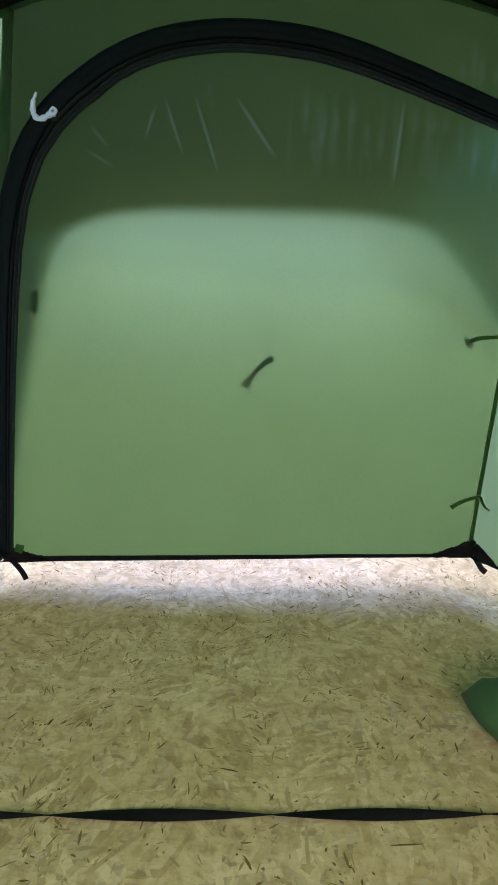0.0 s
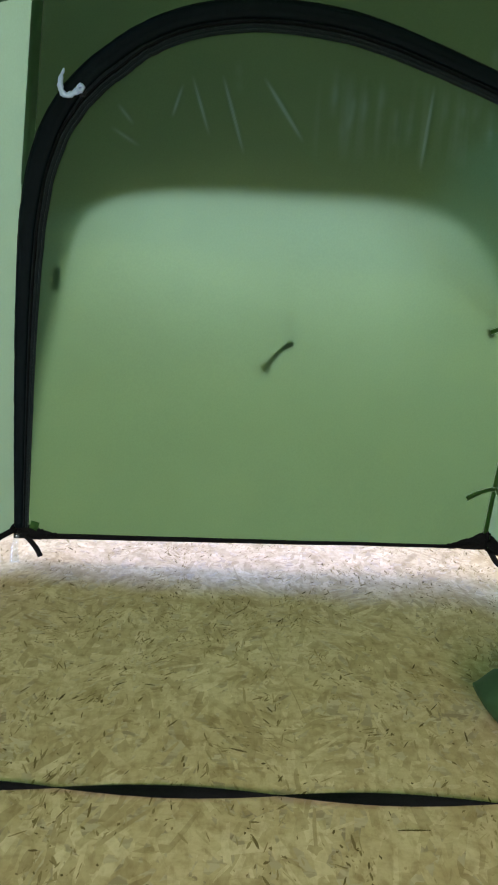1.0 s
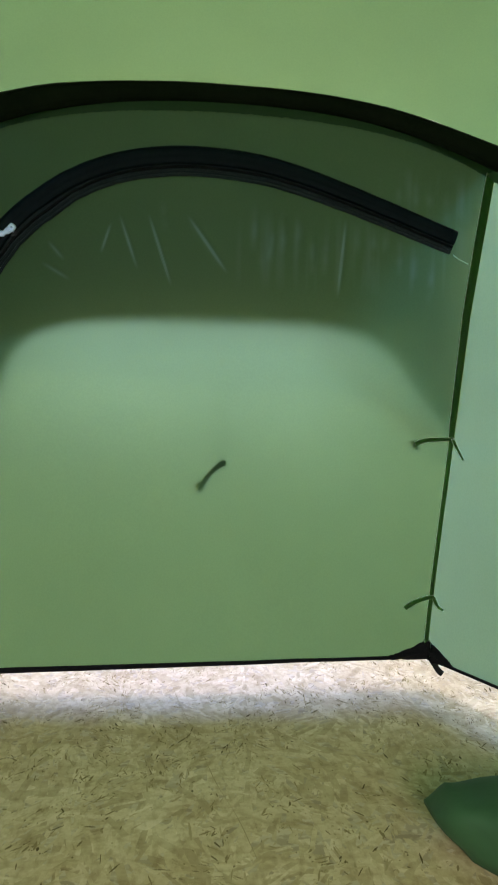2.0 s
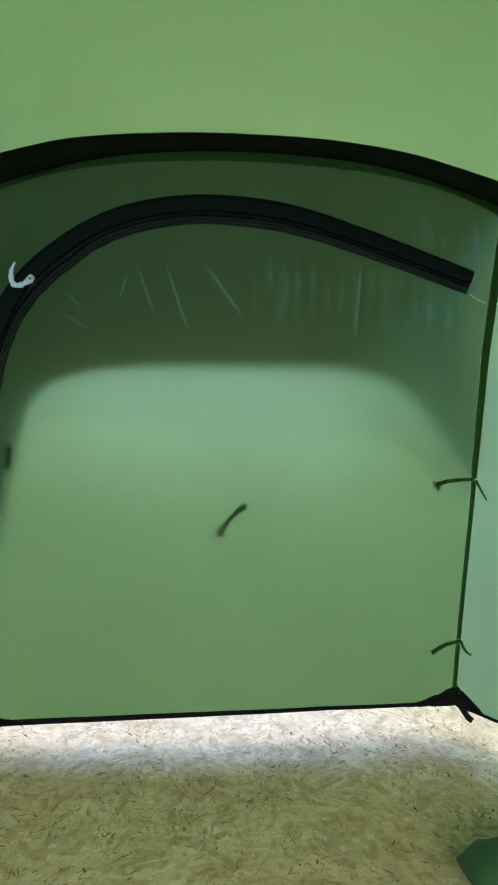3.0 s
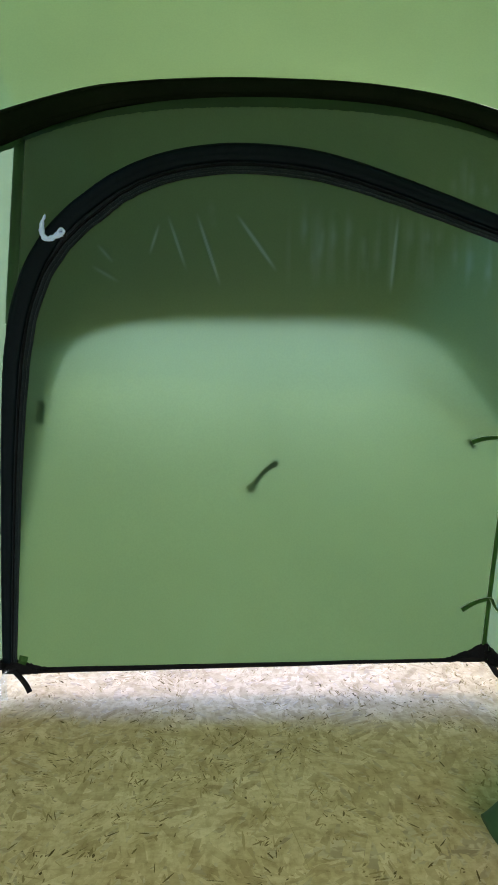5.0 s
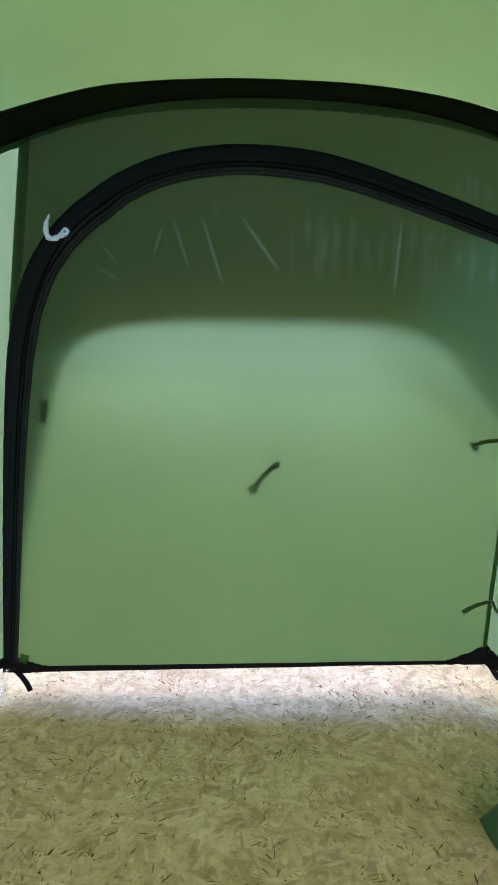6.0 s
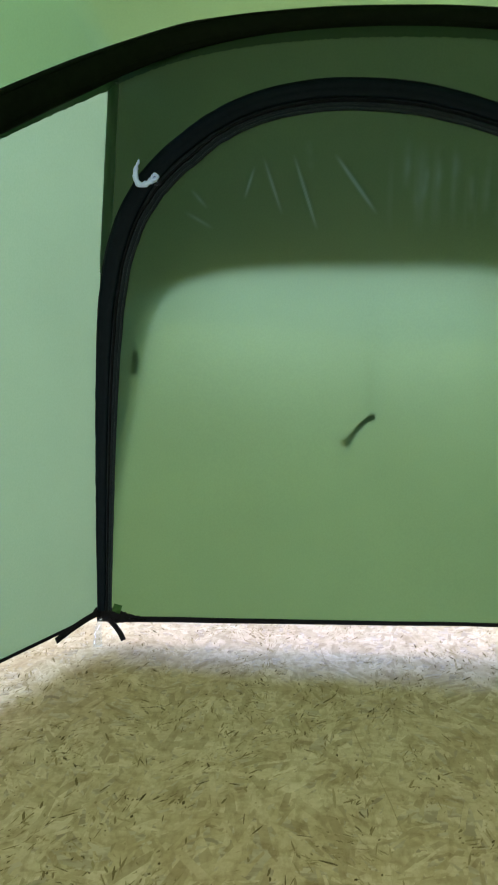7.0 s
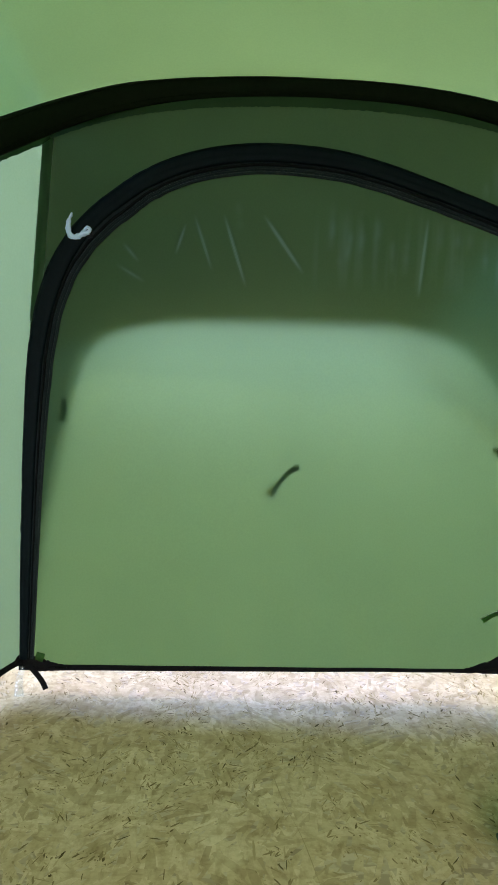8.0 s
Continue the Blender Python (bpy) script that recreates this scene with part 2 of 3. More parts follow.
def sweep(path, profile, face, wide=None, turn=None):
    """A closed band along path. profile: points (across, out) in metres; face(i): the way out of the surface; wide(k): a factor across."""
    n, m = len(path), len(profile)
    verts, faces = [], []
    for i, p in enumerate(path):
        tan = (path[min(i + 1, n - 1)] - path[max(i - 1, 0)]).normalized()
        out = face(i) if callable(face) else Vector(face)
        side = out.cross(tan).normalized()
        out = tan.cross(side).normalized()
        k = i / (n - 1)
        w = wide(k) if wide else 1.0
        if turn:
            c, s = math.cos(turn(k)), math.sin(turn(k))
            side, out = c * side + s * out, c * out - s * side
        verts += [p + side * (a * w) + out * b for a, b in profile]
    for i in range(n - 1):
        for j in range(m):
            faces.append((i * m + j, i * m + (j + 1) % m, (i + 1) * m + (j + 1) % m, (i + 1) * m + j))
    faces.append(tuple(range(m))[::-1])
    faces.append(tuple((n - 1) * m + j for j in range(m)))
    return verts, faces


def ring(rx, ry, n=8):
    return [(rx * math.cos(2 * math.pi * i / n), ry * math.sin(2 * math.pi * i / n)) for i in range(n)]


def rope(path, r, n=7, face=(0.02, -1, 0.03)):
    return sweep(path, ring(r, r, n), face)


def strip(w, t):
    """A flat band's cross-section with softened edges."""
    return [(-w / 2, 0), (-w / 2 + t * 0.4, t), (w / 2 - t * 0.4, t), (w / 2, 0), (w / 2 - t * 0.4, -t * 0.2), (-w / 2 + t * 0.4, -t * 0.2)]


def joined(*pieces):
    verts, faces = [], []
    for v, f in pieces:
        k = len(verts)
        verts += v
        faces += [tuple(k + i for i in q) for q in f]
    return verts, faces


# ---- the tent's form ----
YW, HEM, FLARE, MID = 2.05, 0.083, 0.47, 0.30   # end wall, height of the hem, flare of the side walls, the tent's middle


def edge_left(z):
    return float(np.interp(z, (0.07, 0.45, 0.93, 1.29, 1.5), (-0.613, -0.604, -0.587, -0.562, -0.55)))


def edge_right(z):
    return float(np.interp(z, (0.07, 0.64, 0.95, 1.27, 1.5), (0.583, 0.628, 0.657, 0.701, 0.73)))


def sag(x):
    """The hem hangs a little lower towards the zip."""
    return 0.0195 * min(1.0, max(0.0, (0.58 - x) / 1.16))


def arch(x):
    """Height of the pole arch over the end wall."""
    u = x - 0.05
    return 1.457 - 0.15 * u * u - 0.30 * u ** 4


def side_top(s, z0):
    """Height of the pole arch s metres behind the end wall."""
    return max(HEM + 0.002, z0 - 0.56 * s - 0.092 * s * s)


ZL, ZR = arch(edge_left(1.33)), arch(edge_right(1.3))
S_MAX = YW - MID


def mirrored(p, back):
    return Vector((p[0], 2 * MID - p[1], p[2])) if back else Vector(p)


def left_wall(s, z, back=False):
    return mirrored((edge_left(z) - FLARE * s, YW - s, z), back)


def right_wall(s, z, back=False):
    return mirrored((edge_right(z) + FLARE * s, YW - s, z), back)


CREASES = [  # x, z of the upper end, x, z of the lower end, height, width
    (-0.21, 1.160, -0.165, 1.03, 0.0032, 0.006), (-0.142, 1.165, -0.085, 0.995, 0.0042, 0.006), (-0.05, 1.165, 0.05, 1.03, 0.0042, 0.007),
    (-0.228, 1.140, -0.252, 1.065, 0.0030, 0.006), (-0.39, 1.04, -0.32, 1.00, 0.0018, 0.007), (-0.375, 1.09, -0.335, 1.045, 0.0020, 0.007), (-0.11, 1.20, -0.10, 1.12, 0.0014, 0.010),
    (0.113, 1.21, 0.111, 1.08, 0.0030, 0.010), (0.130, 1.12, 0.133, 1.03, 0.0017, 0.009), (0.160, 1.14, 0.148, 1.06, 0.0026, 0.008), (0.185, 1.185, 0.183, 1.08, 0.0026, 0.010),
    (0.220, 1.175, 0.222, 1.07, 0.0019, 0.011), (0.254, 1.15, 0.257, 1.03, 0.0027, 0.009), (0.290, 1.14, 0.287, 1.03, 0.0023, 0.010), (0.336, 1.175, 0.321, 0.98, 0.0036, 0.007),
    (0.368, 1.18, 0.366, 1.08, 0.0019, 0.010), (0.406, 1.165, 0.408, 1.07, 0.0022, 0.011), (0.437, 1.16, 0.434, 1.06, 0.0018, 0.010), (0.473, 1.14, 0.476, 1.04, 0.0022, 0.009),
    (0.515, 1.12, 0.512, 1.01, 0.0016, 0.011), (0.557, 1.09, 0.553, 0.97, 0.0019, 0.009), (0.466, 1.28, 0.468, 1.19, 0.0017, 0.010), (0.508, 1.29, 0.511, 1.18, 0.0021, 0.011),
    (0.545, 1.28, 0.543, 1.17, 0.0018, 0.010), (0.588, 1.26, 0.590, 1.16, 0.0016, 0.012)]


def crease(x, z):
    """Height of the creases at x, z, and strength of their painted light."""
    d, pull = 0.0, 0.0
    for x0, z0, x1, z1, h, w in CREASES:
        if min(x0, x1) - 0.04 < x < max(x0, x1) + 0.04 and z1 - 0.04 < z < z0 + 0.04:
            ax, az = x1 - x0, z1 - z0
            ll = ax * ax + az * az
            t = ((x - x0) * ax + (z - z0) * az) / ll
            off = abs((x - x0) * az - (z - z0) * ax) / math.sqrt(ll)
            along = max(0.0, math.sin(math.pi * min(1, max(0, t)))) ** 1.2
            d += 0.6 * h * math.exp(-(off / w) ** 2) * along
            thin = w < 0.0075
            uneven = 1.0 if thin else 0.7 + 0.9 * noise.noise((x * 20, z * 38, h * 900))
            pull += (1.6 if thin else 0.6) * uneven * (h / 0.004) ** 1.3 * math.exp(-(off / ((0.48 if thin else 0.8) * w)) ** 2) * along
        # gathers from the zip's far half and the seam above it: only painted light
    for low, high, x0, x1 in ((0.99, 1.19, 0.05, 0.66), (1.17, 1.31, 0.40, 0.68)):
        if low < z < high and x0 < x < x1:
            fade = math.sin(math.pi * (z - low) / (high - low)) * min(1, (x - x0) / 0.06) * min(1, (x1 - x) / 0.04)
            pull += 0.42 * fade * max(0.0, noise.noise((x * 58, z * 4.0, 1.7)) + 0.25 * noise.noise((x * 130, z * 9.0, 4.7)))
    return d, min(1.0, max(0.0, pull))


def bulge(x, z):
    """How far the end wall stands towards the room at x, z."""
    return 0.004 * noise.noise((x * 2.2, z * 2.2, 3.1)) + 0.0012 * noise.noise((x * 9, z * 5, 7.7)) + crease(x, z)[0]


# The zip runs up beside the corner, then over in an arch and ends short of the other corner.
ZIP = [(-0.592, 0.085), (-0.584, 0.40), (-0.571, 0.70), (-0.550, 0.90), (-0.512, 1.02), (-0.450, 1.113), (-0.345, 1.201), (-0.225, 1.259),
       (-0.08, 1.286), (0.07, 1.283), (0.20, 1.261), (0.38, 1.206), (0.608, 1.127)]
ZIP_PATH = smooth_path([(x, YW - 0.006, z) for x, z in ZIP], 150)


ZIP_X, ZIP_Z = [p.x for p in ZIP_PATH], [p.z for p in ZIP_PATH]
ZIP_SIDE_X, ZIP_SIDE_Z = [p.x for p in ZIP_PATH if p.x < -0.2], [p.z for p in ZIP_PATH if p.x < -0.2]


def zip_height(x):
    return float(np.interp(x, ZIP_X, ZIP_Z))


def zip_side(z):
    return float(np.interp(z, ZIP_SIDE_Z, ZIP_SIDE_X))


def in_door(x, z):
    if x > 0.608:
        return z < 1.127
    return z < zip_height(x) and (z > 1.25 or x > zip_side(z))


def end_wall(back=False):
    nu, nv = (420, 330) if not back else (30, 30)

    def at(u, v):
        v = float(np.interp(v, (0, 0.25, 0.8, 1), (0, 0.62, 0.84, 1)))   # finest where the cloth creases
        z = HEM + v * (1.42 - HEM)
        x = edge_left(z) + u * (edge_right(z) - edge_left(z))
        low = HEM - sag(x)
        z = low + v * (arch(x) - low)
        x = edge_left(z) + u * (edge_right(z) - edge_left(z))
        return mirrored((x, YW - bulge(x, z) * (0.3 + 0.7 * min(1, 8 * u * (1 - u))), z), back)
    return grid(nu, nv, at)


verts, faces = end_wall()
centre = [sum((verts[i] for i in f), Vector()) / 4 for f in faces]
inside = [in_door(c.x, c.z) for c in centre]


def subset(keep):
    used, out_v, out_f = {}, [], []
    for f, k in zip(faces, keep):
        if k:
            for i in f:
                if i not in used:
                    used[i] = len(out_v)
                    out_v.append(verts[i])
            out_f.append(tuple(used[i] for i in f))
    return out_v, out_f


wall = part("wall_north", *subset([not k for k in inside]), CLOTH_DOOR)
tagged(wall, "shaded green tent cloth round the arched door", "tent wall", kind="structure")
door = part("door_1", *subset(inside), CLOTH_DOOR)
# painted crease highlights, stored per point for the cloth material
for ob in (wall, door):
    layer = ob.data.attributes.new("crease_light", "FLOAT", "POINT")
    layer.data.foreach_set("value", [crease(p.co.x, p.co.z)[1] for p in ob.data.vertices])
tagged(door, "closed green cloth tent door, lit through from outside", "tent door", kind="structure")


def side_hem(at):
    return 0.071 if at is left_wall else 0.080


def side_wall(at, z0, back=False):
    def fn(u, v):
        s = u * S_MAX
        low = side_hem(at)
        z = low + v * (side_top(s, z0) - low)
        p = at(s, z, back)
        p.x += 0.005 * noise.noise((s * 2.5, z * 2.5, 1.3 if at is left_wall else 9.2)) * min(1, 6 * u)
        return p
    return grid(90, 60, fn)


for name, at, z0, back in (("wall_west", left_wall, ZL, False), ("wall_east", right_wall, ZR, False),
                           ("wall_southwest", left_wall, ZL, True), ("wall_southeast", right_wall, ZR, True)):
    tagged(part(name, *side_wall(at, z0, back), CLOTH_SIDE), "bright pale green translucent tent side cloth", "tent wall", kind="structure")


def arch_path(n_end, n_side, drop=0.0, back=False):
    """The pole arch from the left foot over the end wall to the right foot."""
    p = [left_wall(S_MAX * (1 - i / n_side), side_top(S_MAX * (1 - i / n_side), ZL) + drop, back) for i in range(n_side)]
    xl, xr = edge_left(ZL), edge_right(ZR)
    p += [mirrored((x, YW, arch(x) + drop), back) for x in np.linspace(xl, xr, n_end + 1)]
    p += [right_wall(S_MAX * i / n_side, side_top(S_MAX * i / n_side, ZR) + drop, back) for i in range(1, n_side + 1)]
    return p


FRONT, BACK = arch_path(70, 50), arch_path(70, 50, back=True)


def roof():
    n = len(FRONT) - 1

    def fn(u, v):
        i = round(u * n)
        a, b = FRONT[i], BACK[i]
        p = a.lerp(b, v)
        p.z += float(np.interp(abs(i / n - 0.5), (0, 0.12, 0.2, 0.3), (0.011, 0.015, 0.027, 0.034)))   # up to the top of the pole sleeve
        rise = math.sin(math.pi * v) * (a - b).length
        side = (i / n - 0.5) * 2
        p.z += rise * 0.105 * (1 - abs(side) ** 2.5) + 0.01 * noise.noise((p.x * 1.7, p.y * 1.7, 5.5))
        p.x += rise * 0.06 * side
        return p
    return grid(n, 60, fn)


tagged(part("ceiling", *roof(), CLOTH_ROOF), "taut light green tent roof cloth", "tent roof", kind="structure")


# Seam allowances: darker doubled cloth beside the corner and under the arch, with a rough cut edge.
def ragged(path, w, out, seed, rough=0.0011):
    rnd = random.Random(seed)
    v, f = [], []
    for i, p in enumerate(path):
        tan = (path[min(i + 1, len(path) - 1)] - path[max(i - 1, 0)]).normalized()
        o = out(i)
        side = o.cross(tan).normalized()
        v += [p + o * 0.004, p + side * (w + rnd.uniform(-rough, rough)) + o * 0.005]
        if i:
            k = 2 * i
            f.append((k - 2, k - 1, k + 1, k))
    return v, f


def arch_out(path):
    return lambda i: Vector((0.9 if path[i].x < -0.56 and path[i].y < YW - 0.01 else (-0.9 if path[i].x > 0.68 and path[i].y < YW - 0.01 else 0), -1, 0)).normalized()


fine_arch = arch_path(260, 180, -0.022)
trim = part("trim_arch_seam", *ragged(fine_arch, -0.029, arch_out(fine_arch), 4), CLOTH_SEAM)
tagged(trim, "dark green doubled seam allowance with frayed edge", "seam", kind="structure")
v, f = sweep([Vector((edge_left(z) + 0.0125, YW - 0.004, z)) for z in np.linspace(0.9, 1.32, 60)], strip(0.025, 0.0012), (0, -1, 0))
tagged(part("trim_corner_seam", v, f, CLOTH_CORNER), "dark green doubled corner seam tape", "seam", kind="structure")

# The pole sleeve: a flat black tube along the arch.
sleeve = empty("pole_sleeve", (0, YW, 0))
tagged(sleeve, "broad black webbing pole sleeve arching over the tent end wall", "pole sleeve")
path = arch_path(120, 60, 0.004)
for _ in range(300):
    path = path[:1] + [0.25 * a + 0.5 * b + 0.25 * c for a, b, c in zip(path, path[1:], path[2:])] + path[-1:]
hard = arch_out(path)
ways = [hard(i) for i in range(len(path))]
for _ in range(40):
    ways = ways[:1] + [(a + b + c).normalized() for a, b, c in zip(ways, ways[1:], ways[2:])] + ways[-1:]


def inward(i):
    return ways[i]


def sleeve_wide(k):
    return float(np.interp(k, (0, 0.2, 0.25, 0.30, 0.40, 0.5, 0.6, 0.7, 0.75, 0.8, 1), (1.4, 1.4, 1.32, 1.18, 0.96, 0.88, 0.90, 1.0, 1.1, 1.3, 1.4)))


path = [p - Vector((0, 0, 0.026 * (1.15 - min(1.15, sleeve_wide(i / (len(path) - 1)))))) for i, p in enumerate(path)]
v, f = sweep(path, [(-0.026, 0.002), (-0.024, 0.010), (-0.012, 0.017), (0.006, 0.018), (0.020, 0.012), (0.026, 0.003), (0.02, -0.002), (-0.02, -0.002)], inward, sleeve_wide)
part("tube", [p - sleeve.location for p in v], f, SLEEVE, sleeve)
for k, a in (("stitching", -0.018), ("stitching", 0.018)):
    v, f = sweep(path, [(a - 0.0012, 0.011), (a - 0.0012, 0.0145), (a + 0.0012, 0.0145), (a + 0.0012, 0.011)], inward, sleeve_wide)
    part(k, [p - sleeve.location for p in v], f, SLEEVE, sleeve)

# The zip with its storm flap.
zip_thing = empty("door_zip", (-0.592, YW, 0.085))
tagged(zip_thing, "black zip with storm flap arching over the green tent door", "zip fastener")


def zip_wide(k):
    return float(np.interp(k, (0, 0.2, 0.32, 0.42, 0.5, 0.75, 1), (0.50, 0.72, 0.88, 1.05, 1.0, 1.0, 0.86)))


def zip_wave(i):
    """How the cloth of the zip ripples along its way, most of all past the slider."""
    loose = 0.22 + 1.0 * math.exp(-((i - 77) / 10) ** 2)
    return 0.0042 * loose * (noise.noise((i * 0.27, 2.0, 1.0)) + 0.5 * noise.noise((i * 0.7, 9.0, 4.0)))


def on_zip(profile, name, mat, label="", wob=1.0, slack=76):
    v, f = [], []
    n, m = len(ZIP_PATH), len(profile)
    for i, q in enumerate(ZIP_PATH):
        tan = (ZIP_PATH[min(i + 1, n - 1)] - ZIP_PATH[max(i - 1, 0)]).normalized()
        side = Vector((0, -1, 0)).cross(tan).normalized()
        w = zip_wide(i / (n - 1))
        off = wob * zip_wave(i) - 0.0045 * math.exp(-((i - slack) / 7) ** 2)
        fray = 0.0022 * noise.noise((i * 1.7, 3.0, 6.0)) if 18 < i < 62 else 0.0
        v += [q + side * (a * w + off + (fray if a > 0.035 else 0)) + Vector((0, -b - 0.0015 * noise.noise((i * 0.13, 5.0, slack)), 0)) for a, b in profile]
        if i:
            k = (i - 1) * m
            f += [(k + j, k + (j + 1) % m, k + m + (j + 1) % m, k + m + j) for j in range(m)]
    f += [tuple(range(m))[::-1], tuple((n - 1) * m + j for j in range(m))]
    return part(name, [q - zip_thing.location for q in v], f, mat, zip_thing, label)


# across runs from the door side (-) to the wall side (+)
on_zip([(0.034, 0.0), (0.033, 0.003), (-0.033, 0.003), (-0.034, 0.0)], "tape", ZIP_TAPE, "black woven zip tape", 1.0)
on_zip([(0.036, 0.003), (0.030, 0.009), (0.020, 0.0118), (0.016, 0.0105), (0.010, 0.0125), (-0.002, 0.012), (-0.0075, 0.0085), (-0.004, 0.006), (0.012, 0.008), (0.03, 0.004)],
       "storm_flap", BLACK_FLAP, "smooth black storm flap folded over the zip", 0.5, 60)
on_zip([(-0.013 + x, 0.005 + y) for x, y in ring(0.0032, 0.0042, 6)], "coil", COIL, "black nylon zip coil", 0.8)
on_zip([(-0.0205 + x, 0.004 + y) for x, y in ring(0.0022, 0.0038, 6)], "stitching", ZIP_TAPE, "", 0.9)
on_zip([(-0.030 + x, 0.004 + y) for x, y in ring(0.0028, 0.0042, 6)], "piping", ZIP_TAPE, "", 1.0)
v, f = rope(smooth_path([(0.607, YW - 0.012, 1.098), (0.625, YW - 0.008, 1.088), (0.648, YW - 0.008, 1.078)], 12), 0.0015)
part("loose_thread", [q - zip_thing.location for q in v], f, THREAD, zip_thing, "loose pale green thread end")

# Slider with its white cord.
pull = empty("zip_pull", (-0.452, YW - 0.02, 1.105))
tagged(pull, "white knotted cord pull hanging on the zip slider", "zip pull")
o = pull.location
v, f = boxes([(-0.004, 0.004, -0.010, 0.010, 0.012, 0.008)])
part("slider", v, f, METAL, pull, "small metal zip slider", smooth=False)
v, f = sweep([q - o for q in smooth_path([(-0.490, YW - 0.016, 1.150), (-0.496, YW - 0.020, 1.130), (-0.496, YW - 0.022, 1.108), (-0.487, YW - 0.023, 1.096),
                                          (-0.474, YW - 0.023, 1.097), (-0.462, YW - 0.022, 1.104), (-0.450, YW - 0.020, 1.108)], 48)], ring(0.0060, 0.0045, 8), (0.02, -1, 0.03),
             lambda k: 0.35 + 0.75 * min(1, 3.2 * k) + 0.12 * math.sin(k * 37))
v = [q + Vector((noise.noise(q * 170), 0, noise.noise(q * 170 + Vector((5, 5, 5))))) * 0.0014 for q in v]
part("cord", v, f, CORD, pull)
v, f = rope([q - o for q in smooth_path([(-0.452 + 0.0062 * math.cos(a), YW - 0.022 - 0.0012 * a, 1.111 + 0.0058 * math.sin(a)) for a in np.linspace(0, 8.2, 24)], 60)], 0.0036, 7)
part("knot", v, f, CORD, pull, "knotted white cord end")

# ---- hem, corner patches and straps ----
hem = empty("trim_hem", (0, YW, HEM))
tagged(hem, "black bound hem along the bottom of the tent cloth", "hem", kind="structure")


def under(v):
    return [q - hem.location for q in v]


path = [Vector((x, YW - 0.002, HEM - 0.003 - sag(x) + 0.0012 * noise.noise((x * 6, 0, 4)))) for x in np.linspace(edge_left(HEM), edge_right(HEM), 90)]
v, f = sweep(path, [(-0.006, 0.002), (-0.004, 0.004), (0.004, 0.004), (0.006, 0.002), (0.005, -0.003), (-0.005, -0.003)], (0, -1, 0), lambda k: 1.25 - 0.6 * k)
part("binding", under(v), f, BLACK, hem)
for at, sgn in ((left_wall, 1), (right_wall, -1)):
    path = [at(s, side_hem(at) - 0.002) for s in np.linspace(0, S_MAX, 60)]
    v, f = sweep(path, [(-0.004, 0.002), (-0.002, 0.004), (0.002, 0.004), (0.004, 0.002), (0.003, -0.003), (-0.003, -0.003)], Vector((sgn * 0.9, -0.42, 0)))
    part("binding", under(v), f, BLACK, hem)
for back_at in (left_wall, right_wall):
    path = [back_at(s, side_hem(back_at) - 0.002, True) for s in np.linspace(0, S_MAX, 20)]
    part("binding", under(sweep(path, strip(0.008, 0.003), (0, 1, 0))[0]), sweep(path, strip(0.008, 0.003), (0, 1, 0))[1], BLACK, hem)


def patch(outline, centre_y, out_y, seed, wrap):
    """A reinforcing patch folded round a corner: its outline in x, z, its edge frayed, lying along the end wall and then the side wall."""
    rnd = random.Random(seed)
    pts = []
    for (x0, z0), (x1, z1) in zip(outline, outline[1:] + outline[:1]):
        for k in range(9):
            t = k / 9
            pts.append((x0 + (x1 - x0) * t + rnd.uniform(-0.0016, 0.0016), z0 + (z1 - z0) * t + rnd.uniform(-0.0016, 0.0016)))

    def place(x, z, out):
        y = YW - out
        xr = wrap(z)
        if (x > xr) == (xr > 0) and abs(x) > abs(xr):
            s = abs(x - xr) * 0.95
            return Vector((xr + math.copysign(FLARE * s - out, xr), YW - s - out, z))
        return Vector((x, y, z))
    n = len(pts)
    cx, cz = sum(p[0] for p in pts) / n, sum(p[1] for p in pts) / n
    v = [place(x, z, 0.004) for x, z in pts] + [place(cx + (x - cx) * 0.9, cz + (z - cz) * 0.9, 0.0085) for x, z in pts]
    v += [place(cx + (x - cx) * 0.45, cz + (z - cz) * 0.45, 0.0095) for x, z in pts] + [place(cx, cz, 0.010)]
    f = []
    for r in range(2):
        f += [(r * n + i, r * n + (i + 1) % n, (r + 1) * n + (i + 1) % n, (r + 1) * n + i) for i in range(n)]
    f += [(2 * n + i, 2 * n + (i + 1) % n, 3 * n) for i in range(n)]
    return v, f


corner = empty("corner_patch", (0.585, YW, 0.08))
tagged(corner, "black frayed corner reinforcement with a hanging strap", "corner patch", "tent corner patches")
v, f = patch([(0.455, 0.073), (0.49, 0.086), (0.54, 0.103), (0.570, 0.118), (0.588, 0.124), (0.610, 0.118), (0.637, 0.106), (0.662, 0.094), (0.682, 0.080), (0.62, 0.075), (0.54, 0.073)], YW, 1, 3, edge_right)
part("patch", [q - corner.location for q in v], f, BLACK, corner)
v, f = sweep(smooth_path([(0.590, YW - 0.016, 0.082), (0.600, YW - 0.022, 0.066), (0.609, YW - 0.024, 0.052), (0.620, YW - 0.025, 0.042)], 16), strip(0.0155, 0.003), (0.2, -1, 0.1))
part("strap", [q - corner.location for q in v], f, BLACK, corner, "short black webbing tail")

corner = empty("corner_patch", (-0.60, YW, 0.08))
tagged(corner, "black corner reinforcement below the zip with webbing tails", "corner patch", "tent corner patches")
v, f = patch([(-0.642, 0.070), (-0.622, 0.084), (-0.607, 0.093), (-0.572, 0.090), (-0.545, 0.080), (-0.515, 0.072), (-0.485, 0.066), (-0.485, 0.058), (-0.54, 0.053), (-0.575, 0.049), (-0.60, 0.058), (-0.615, 0.068)], YW, 1, 8, edge_left)
part("patch", [q - corner.location for q in v], f, BLACK, corner)
